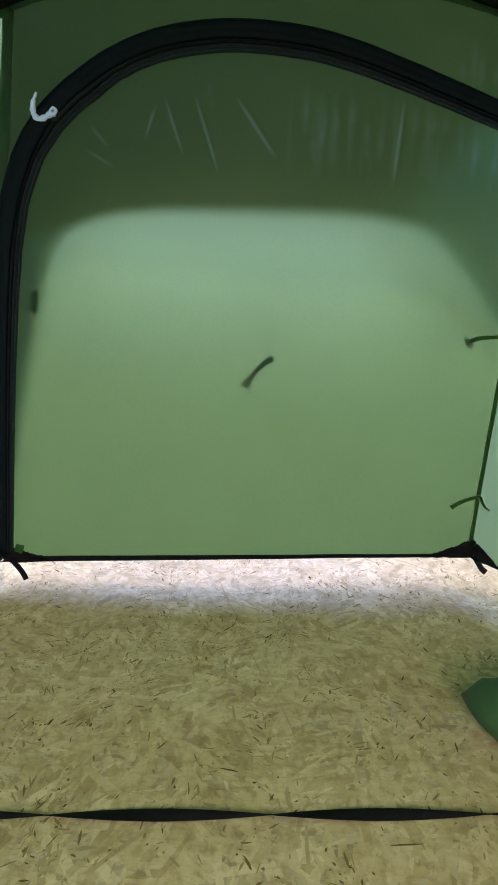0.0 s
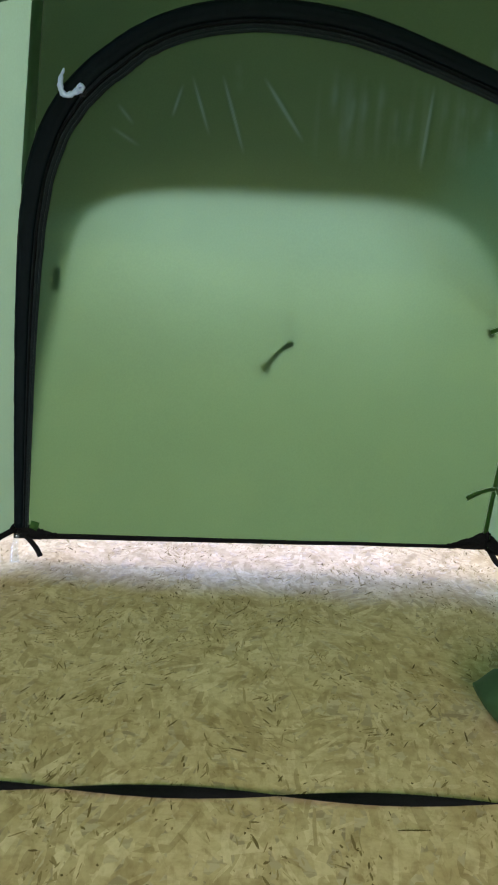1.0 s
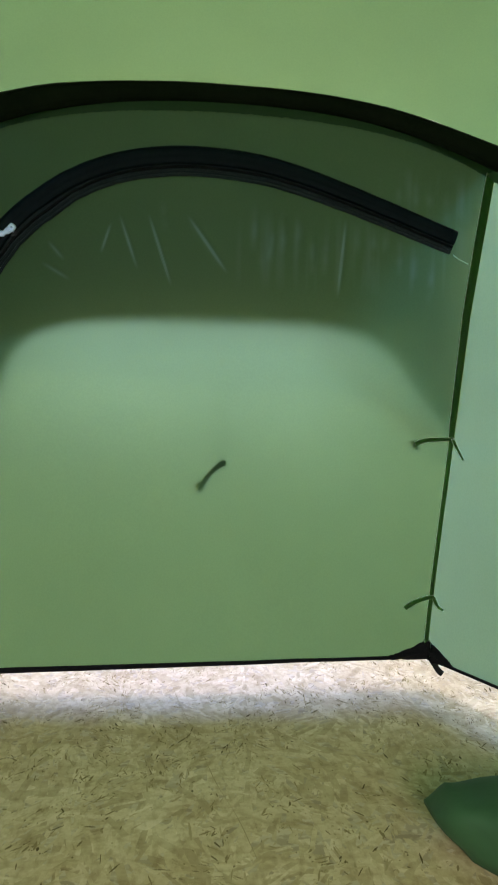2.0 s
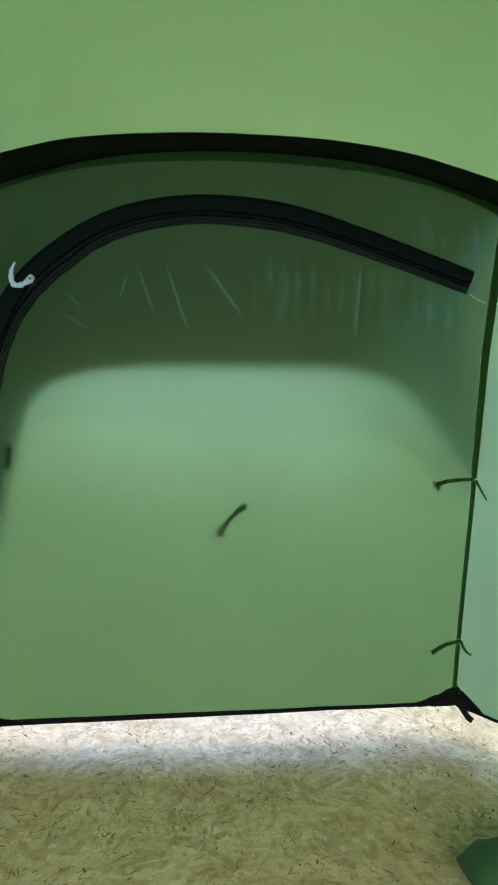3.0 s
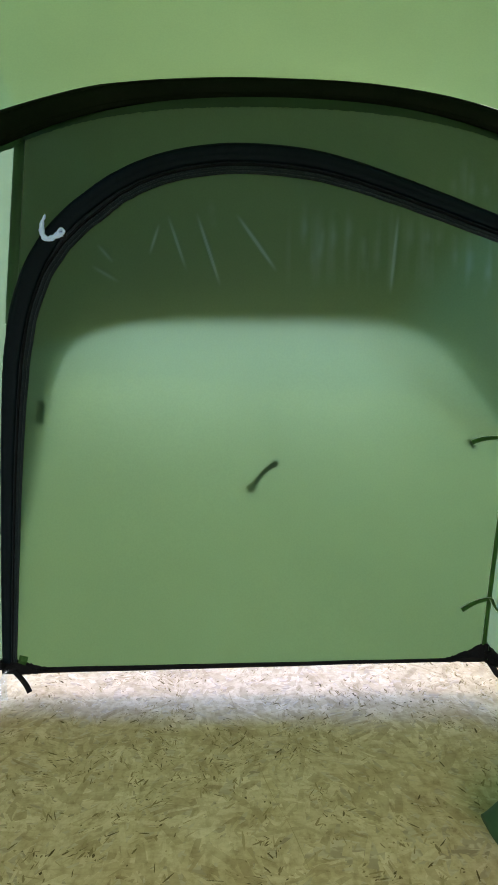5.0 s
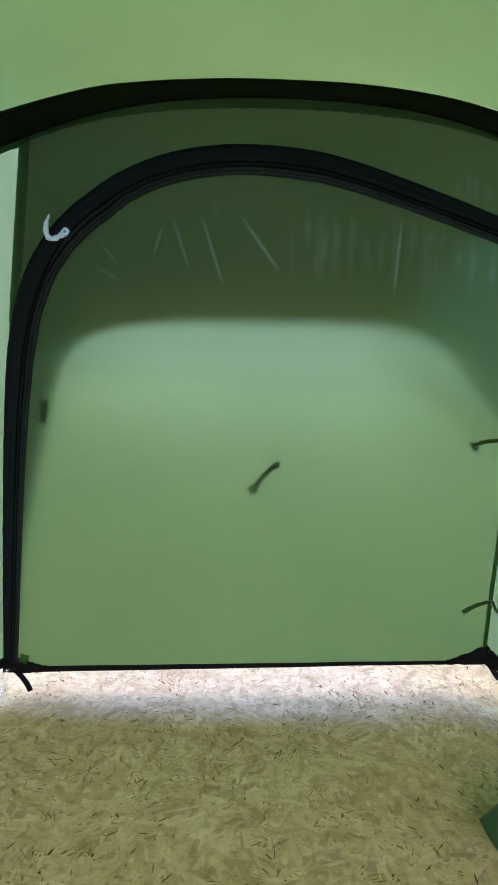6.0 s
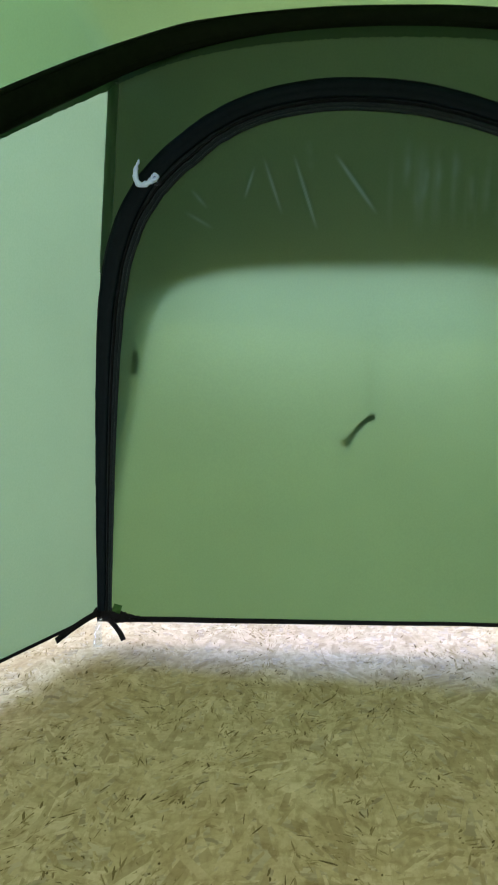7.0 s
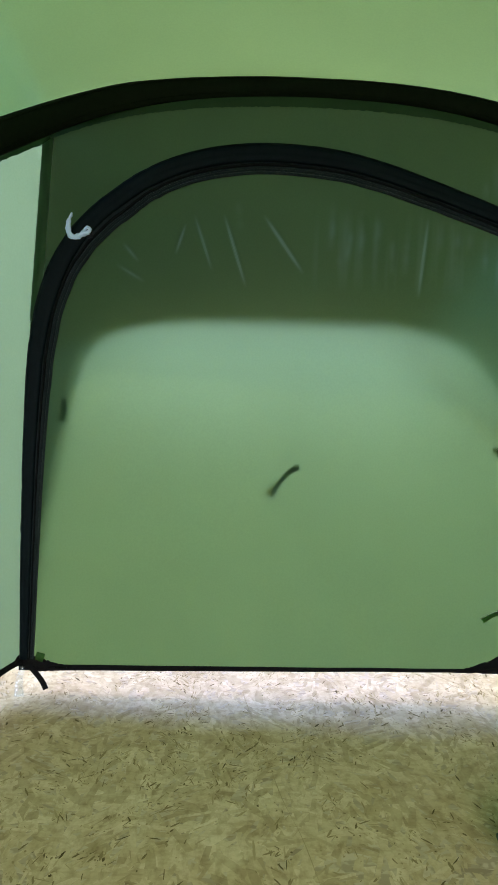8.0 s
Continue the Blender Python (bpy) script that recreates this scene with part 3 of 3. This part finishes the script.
v, f = sweep(smooth_path([(-0.580, YW - 0.014, 0.064), (-0.562, YW - 0.02, 0.047), (-0.550, YW - 0.022, 0.031), (-0.542, YW - 0.024, 0.015)], 16), strip(0.0135, 0.003), (0.1, -1, 0.1))
part("strap", [q - corner.location for q in v], f, BLACK, corner, "short black webbing tail")
v, f = sweep(smooth_path([left_wall(0.0, 0.080) + Vector((0.008, -0.012, 0)), left_wall(0.05, 0.075) + Vector((0.008, -0.004, 0)), left_wall(0.10, 0.068) + Vector((0.009, -0.004, 0)), left_wall(0.145, 0.060) + Vector((0.011, -0.005, 0))], 20),
             strip(0.015, 0.003), (0.8, -0.5, 0.2))
part("strap", [q - corner.location for q in v], f, BLACK, corner, "short black webbing tail")
v, f = sweep([Vector((-0.564, YW - 0.008, 0.080)), Vector((-0.559, YW - 0.012, 0.092)), Vector((-0.557, YW - 0.011, 0.101))], strip(0.021, 0.0012), (0, -1, 0))
part("loop", [q - corner.location for q in v], f, LOOP, corner, "small dark green folded loop")

v, f = sweep(smooth_path([(-0.598, YW - 0.016, 0.070), (-0.603, YW - 0.024, 0.050), (-0.604, YW - 0.034, 0.028), (-0.600, YW - 0.050, 0.006)], 16), strip(0.022, 0.0008), (0.2, -1, 0.2),
             lambda k: 0.5 + 0.6 * k)
part("clear_tab", [q - corner.location for q in v], f, CLEAR, corner, "crumpled clear plastic tab", True)

# ---- corner tape, ties and toggle ----
v, f = sweep([Vector((edge_right(z) - 0.004 - 0.002 * math.sin(z * 7), YW - 0.005, z)) for z in np.linspace(0.115, 1.30, 120)], strip(0.0125, 0.002), (0, -1, 0), lambda k: 0.95 + (0.75 * (k - 0.42) + 0.75 * min(1, (k - 0.42) / 0.06) if k > 0.42 else 0))
tagged(part("corner_tape", v, f, DARK_GREEN), "narrow dark green tape down the tent corner seam", "seam tape")


def tie(points, width, tail, blob):
    t = empty("tie_tape", points[-1])
    tagged(t, "dark green tie tape with a short tail on the corner seam", "tie tape", "door tie tapes")
    o = Vector(points[-1])
    v, f = sweep([q - o for q in smooth_path(points, 24)], strip(width, 0.002), (0.02, -1, 0.05), lambda k: 1.15 - 0.35 * k)
    part("band", v, f, DARK_GREEN, t)
    v, f = sweep([q - o for q in smooth_path(tail, 14)], strip(width * 0.8, 0.002), (0.02, -1, 0.05), lambda k: 1.1 - 0.5 * k)
    part("tail", v, f, DARK_GREEN, t)
    if blob:
        v, f = sweep([Vector(points[0]) - o + Vector((-0.004, 0, 0.008)), Vector(points[0]) - o + Vector((0.002, -0.003, 0)), Vector(points[0]) - o + Vector((0.012, -0.002, -0.012))], ring(0.0065, 0.004, 8), (0, -1, 0))
        v = [q + Vector((0, 0.019, 0)) for q in v]
        part("toggle", v, f, SACK, t, "small dark toggle")
    return t


tie([(0.530, YW - 0.010, 0.628), (0.555, YW - 0.012, 0.637), (0.590, YW - 0.010, 0.640), (0.630, YW - 0.008, 0.641)], 0.0105,
    [(0.628, YW - 0.010, 0.641), (0.630, YW - 0.022, 0.626), (0.636, YW - 0.040, 0.606), (0.640, YW - 0.050, 0.592)], True)
tie([(0.520, YW - 0.010, 0.209), (0.545, YW - 0.012, 0.225), (0.572, YW - 0.010, 0.234), (0.596, YW - 0.008, 0.237)], 0.0115,
    [(0.594, YW - 0.010, 0.237), (0.598, YW - 0.016, 0.224), (0.603, YW - 0.028, 0.214), (0.610, YW - 0.042, 0.212)], False)

toggle = empty("door_toggle", (0.02, YW, 0.538))
tagged(toggle, "dark green toggle loop showing through the middle of the tent door", "toggle")
o = toggle.location + Vector((0, 0, 0.007))
v, f = sweep([q - o for q in smooth_path([(0.052, YW + 0.0035, 0.580), (0.036, YW + 0.004, 0.571), (0.018, YW + 0.005, 0.554), (0.004, YW + 0.007, 0.535), (-0.004, YW + 0.010, 0.523)], 24)], strip(0.0125, 0.003), (0, -1, 0), lambda k: 1.1 - 0.25 * math.sin(math.pi * k))
part("loop", v, f, SACK, toggle)
v, f = sweep([Vector((-0.034, 0.013, -0.016)), Vector((-0.027, 0.011, -0.024)), Vector((-0.018, 0.011, -0.029))], ring(0.0085, 0.005, 8), (0, -1, 0))
part("peg", v, f, SACK, toggle)
v, f = sweep([Vector((0.022, 0.0045, 0.032)), Vector((0.031, 0.0055, 0.036)), Vector((0.037, 0.0045, 0.037))], ring(0.0065, 0.003, 8), (0, -1, 0))
part("peg", v, f, SACK, toggle)
v, f = sweep([q - o for q in smooth_path([(0.046, YW + 0.006, 0.582), (0.047, YW + 0.040, 0.66), (0.044, YW + 0.055, 0.72), (0.045, YW + 0.050, 0.78)], 20)], strip(0.003, 0.0012), (0, -1, 0))
part("band", v, f, DARK_GREEN, toggle, "thin green band hanging outside the door")
v, f = sweep(smooth_path([(-0.507, YW + 0.004, 0.722), (-0.506, YW + 0.006, 0.70), (-0.510, YW + 0.005, 0.668)], 12), strip(0.016, 0.0012), (0, -1, 0))
tagged(part("door_tab", v, f, SACK), "small dark green tab behind the cloth beside the zip", "tab")


# ---- unseen hood outside, its rim set by the shade it casts on the door ----
SHADE_RIM = smooth_path([(0.03, 0, 0.915), (0.262, 0, 0.915), (0.351, 0, 0.906), (0.441, 0, 0.882), (0.506, 0, 0.835), (0.561, 0, 0.766), (0.603, 0, 0.702), (0.627, 0, 0.668), (0.633, 0, 0.638)], 60)


SHADE_LEFT = smooth_path([(0.03, 0, 0.915), (-0.16, 0, 0.913), (-0.30, 0, 0.904), (-0.411, 0, 0.877), (-0.464, 0, 0.836), (-0.493, 0, 0.772), (-0.505, 0, 0.70), (-0.523, 0, 0.595),
                          (-0.544, 0, 0.48), (-0.568, 0, 0.32), (-0.584, 0, 0.12)], 80)[::-1]


def shade_line(x):
    rim = SHADE_RIM if x > 0.03 else SHADE_LEFT
    return float(np.interp(x, [p.x for p in rim], [p.z for p in rim]))


def hood():
    def fn(u, v):
        a = (u - 0.5) * 2
        x = 0.03 + (0.612 if a < 0 else 0.603) * math.copysign(1 - (1 - abs(a)) ** 2.0, a)
        rim = Vector((x, YW, shade_line(x)))
        reach = 0.085 * (1 - abs(a) ** 1.3) + 0.008 if a < 0 else 0.080 * (1 - a ** 5) + 0.018
        rim += (Vector(NORTH_LIGHT) - rim) * (reach / (NORTH_LIGHT[1] - YW))
        xt = edge_left(1.3) + u * (edge_right(1.3) - edge_left(1.3))
        top = Vector((xt, YW + 0.008, arch(xt)))
        p = top.lerp(rim, v)
        p.y += math.sin(math.pi * v) ** 1.5 * (0.03 * (1 - abs(a) ** 3) if a < 0 else 0.03 + 0.19 * a * a)   # left open towards the tent's long side, to let the blue lamp in
        if u < 0.001:   # sewn along the corner
            p.x, p.y = edge_left(p.z) - 0.003, YW + 0.008
        return p
    return grid(60, 24, fn)


tagged(part("door_hood", *hood(), CLOTH_HOOD), "unseen dark green cloth hood shading the tent door", "hood")

# ---- strap across the floor ----
NODE, STEP = -0.030, 0.3225


def strap_y(x):
    return 1.153 - 0.0150 * x


path = [Vector((x, strap_y(x), 0.0125)) for x in np.linspace(-1.20, 1.20, 420)]


def strap_turn(k):
    return math.pi * (-1.20 + 2.40 * k - NODE) / STEP + math.pi / 2


v, f = sweep(path, [(-0.0105, 0.0), (-0.0100, 0.0009), (0.0100, 0.0009), (0.0105, 0.0), (0.0100, -0.0009), (-0.0100, -0.0009)], (0, 0, 1), None, strap_turn)
v = [Vector((q.x, strap_y(q.x) + (q.y - strap_y(q.x)) * 1.32, 0.0045 + (q.z - 0.0125) * 0.25)) for q in v]   # pulled flat on the boards
tagged(part("ground_strap", v, f, BLACK), "twisted black webbing strap stretched across the board floor", "strap")


# ---- green sack on the floor ----
def sack():
    def fn(u, v):
        x = 0.60 * u ** 1.3
        front, back = max(1.06, 1.345 - 1.55 * x) - 0.02 * u, 1.402 + 0.10 * x
        h = 0.060 + 0.040 * min(1, x / 0.03) + 0.028 * min(1, 5 * x) - 0.03 * u
        lift = 0.050 * max(0.0, 1 - x / 0.05)
        a = v * 2 * math.pi
        c, s = math.cos(a), math.sin(a)
        y = (front + back) / 2 + (back - front) / 2 * math.copysign(abs(c) ** 0.75, c)
        z = lift + (h - lift) / 2 * (1 + math.copysign(abs(s) ** 0.7, s))
        q = Vector((0.353 + x, y, z))
        q += Vector((0.008, 0.010, 0.010)) * noise.noise(q * 9) * min(1, u * 12)
        q.z = max(q.z, 0.0025)
        return q
    return grid(48, 48, fn)


v, f = sack()
mid = [sum((v[j * 49 + i] for j in range(48)), Vector()) / 48 for i in (0, 48)]
n = len(v)
v += mid
f += [(n, j * 49, (j + 1) * 49) for j in range(48)] + [(n + 1, (j + 1) * 49 + 48, j * 49 + 48) for j in range(48)]
ob = part("stuff_sack", v, f, SACK)
tagged(ob, "crumpled dark green cloth tent sack lying on the floor", "sack")

# ---- unseen hall, added round the tent to hold the lamps ----
def hall_wall(name, items):
    tagged(part(name, *boxes(items), PLASTER, smooth=False), "unseen plain white plastered hall wall, added round the tent", "wall", kind="structure")


T = 0.25
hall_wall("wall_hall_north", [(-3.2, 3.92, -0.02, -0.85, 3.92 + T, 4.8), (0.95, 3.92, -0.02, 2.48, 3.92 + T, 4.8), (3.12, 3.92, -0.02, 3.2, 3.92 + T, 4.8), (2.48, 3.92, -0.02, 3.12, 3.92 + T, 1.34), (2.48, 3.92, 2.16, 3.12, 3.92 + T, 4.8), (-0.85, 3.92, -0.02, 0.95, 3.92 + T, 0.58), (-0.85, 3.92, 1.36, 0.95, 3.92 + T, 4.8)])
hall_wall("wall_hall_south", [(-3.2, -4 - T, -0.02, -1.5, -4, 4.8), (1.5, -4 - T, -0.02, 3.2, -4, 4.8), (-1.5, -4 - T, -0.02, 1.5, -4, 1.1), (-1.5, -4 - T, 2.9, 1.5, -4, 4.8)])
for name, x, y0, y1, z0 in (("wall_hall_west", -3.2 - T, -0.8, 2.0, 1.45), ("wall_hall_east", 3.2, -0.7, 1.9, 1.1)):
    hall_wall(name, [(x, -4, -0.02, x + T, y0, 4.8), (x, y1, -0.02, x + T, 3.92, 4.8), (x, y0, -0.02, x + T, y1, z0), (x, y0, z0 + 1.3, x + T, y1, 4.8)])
tagged(part("ceiling_hall", *boxes([(-3.2 - T, -4 - T, 4.8, 3.2 + T, 3.92 + T, 5.0)]), PLASTER, smooth=False), "unseen plain white hall ceiling, added over the tent", "ceiling", kind="structure")
tagged(part("ground", *boxes([(-60, -60, -0.30, 60, 60, -0.05)]), PLASTER, smooth=False), "pale concrete ground", "ground", kind="structure")

# Unseen pendant, added round the point light that stands for the hard source.
lamp_thing = empty("ceiling_lamp", (0.25, 3.10, 2.52))
tagged(lamp_thing, "unseen white enamel pendant lamp, added under the hall ceiling", "lamp")
v, f = grid(24, 6, lambda u, w: Vector(((0.06 + 0.12 * w) * math.cos(u * 2 * math.pi), (0.06 + 0.12 * w) * math.sin(u * 2 * math.pi), 0.14 - 0.10 * w * w)))
part("shade", v, f, SHADE, lamp_thing)
v, f = rope([Vector((0, 0, 0.14)), Vector((0, 0, 0.6)), Vector((0, 0, 2.27))], 0.006, 8, (1, 0, 0))
part("cable", v, f, BLACK, lamp_thing)

# ---- floor of oriented strand boards ----
floor = empty("floor")
tagged(floor, "pale oriented strand boards laid close, with flakes in all directions", "board floor", kind="structure")
LONG, DEEP, JOINT = 2.5, 1.25, 1.158
sheets = {}
for j in range(-5, 4):
    for i in range(-3, 4):
        x, y = i * LONG - 0.9 + (0.0 if j % 2 == 0 else 1.25), JOINT + j * DEEP
        x0, x1, y0, y1 = max(x, -3.2), min(x + LONG, 3.2), max(y, -4.0), min(y + DEEP, 3.92)
        if x1 - x0 > 0.05 and y1 - y0 > 0.05:
            size = (round(x1 - x0, 3), round(y1 - y0, 3))
            if size not in sheets:
                sheets[size] = mesh_of("board", *boxes([(0.001, 0.001, -0.018, size[0] - 0.001, size[1] - 0.001, 0.0)]), OSB_BOARD, False)
            ob = new("board", sheets[size])
            ob.parent, ob.location = floor, (x0, y0, 0)


MARKS = [(0.156, 1.09, 0.203, 1.092, 0.006), (-0.049, 1.455, -0.047, 1.40, 0.009), (-0.08, 1.812, -0.060, 1.772, 0.016), (0.079, 1.374, 0.093, 1.367, 0.008),
         (0.318, 1.222, 0.338, 1.25, 0.008), (-0.407, 1.529, -0.396, 1.505, 0.008), (-0.111, 1.228, -0.110, 1.20, 0.008), (-0.308, 1.133, -0.292, 1.13, 0.007),
         (-0.148, 1.075, -0.134, 1.055, 0.008), (-0.359, 1.72, -0.350, 1.758, 0.009), (0.19, 1.366, 0.198, 1.332, 0.006), (0.437, 1.752, 0.440, 1.716, 0.006), (-0.227, 1.132, -0.219, 1.088, 0.006)]


def flakes(count, area, length, width, low, high, seed, mat, name, marks=(), power=1.8):
    rnd = random.Random(seed)
    thin = power > 2
    tip = 0.45 if thin else 1.0
    v, f = [], []
    for k in range(count):
        x, y = rnd.uniform(area[0], area[1]), rnd.uniform(area[2], area[3])
        if thin:   # the dark strands lie in drifts
            for again in range(6):
                if noise.noise((x * 13, y * 9, 2.5)) + 0.6 * noise.noise((x * 34, y * 26, 8.5)) > rnd.uniform(-0.25, 0.60):
                    break
                x, y = rnd.uniform(area[0], area[1]), rnd.uniform(area[2], area[3])
        ln, wd = length[0] + (length[1] - length[0]) * rnd.random() ** power, width[0] + (width[1] - width[0]) * rnd.random() ** 1.6
        a = 1.5 + 1.6 * noise.noise((x * 8, y * 5, 6.1)) + rnd.gauss(0, 0.42) if rnd.random() < 0.8 else rnd.uniform(0, math.pi)   # strands lie mostly along the tent, in swirls
        c, s = math.cos(a), math.sin(a)
        z = low + (high - low) * k / count
        e0, e1, bow = rnd.uniform(-0.4, 0.4) * wd, rnd.uniform(-0.4, 0.4) * wd, rnd.uniform(-0.08, 0.08) * ln
        out = [(-ln / 2 - e0, -wd / 2 * tip), (-ln * 0.1, -wd * rnd.uniform(0.4, 0.55) + bow * 0.3), (ln / 2 - e1, -wd * rnd.uniform(0.25, 0.5) * tip), (ln / 2 + e1, wd * rnd.uniform(0.2, 0.5) * tip),
               (ln * 0.12, wd * rnd.uniform(0.4, 0.6) + bow * 0.3), (-ln / 2 + e0, wd / 2 * tip)]
        i = len(v)
        v += [(x + p * c - q * s, y + p * s + q * c, z) for p, q in out]
        f.append(tuple(range(i, i + 6)))
    for x0, y0, x1, y1, w in marks:
        along = Vector((x1 - x0, y1 - y0, 0))
        side = Vector((-along.y, along.x, 0)).normalized() * (w * 0.3)
        i = len(v)
        for t, k in ((0, 0.4), (0.3, 1.0), (0.7, 0.8), (1, 0.3)):
            v.append(Vector((x0, y0, high + 0.0002)) + along * t + side * k)
        for t, k in ((1, 0.3), (0.6, 1.0), (0.3, 0.7), (0, 0.4)):
            v.append(Vector((x0, y0, high + 0.0002)) + along * t - side * k)
        f.append(tuple(range(i, i + 8))[::-1])
    return part(name, v, f, mat, floor, "", False)


for name, mat, args in (("flakes", OSB_FLAKES, (24000, (-1.5, 1.5, 0.55, 2.75), (0.022, 0.100), (0.006, 0.024), 0.0003, 0.0011, 11)),
                        ("slivers", SLIVER, (21000, (-1.5, 1.5, 0.55, 2.75), (0.004, 0.030), (0.0018, 0.0056), 0.0011, 0.0014, 12))):
    ob = flakes(args[0], args[1], args[2], args[3], args[4], args[5], args[6], mat, name, MARKS if name == "slivers" else (), 3.2 if name == "slivers" else 1.8)
    tagged(ob, kind="stuff")

v, f = sweep(smooth_path([(-0.060, 2.06, 0.0018), (-0.051, 1.99, 0.0018), (-0.023, 1.81, 0.0018), (0.007, 1.60, 0.0018), (0.037, 1.465, 0.0018), (0.056, 1.34, 0.0018)], 60),
             [(-0.0006, 0.0), (0.0, 0.0004), (0.0006, 0.0), (0.0, -0.0004)], (0, 0, 1), lambda k: 0.75 + 0.35 * math.sin(23 * k))
part("scratch", v, f, SLIVER, floor, "long thin curved scratch across the board")
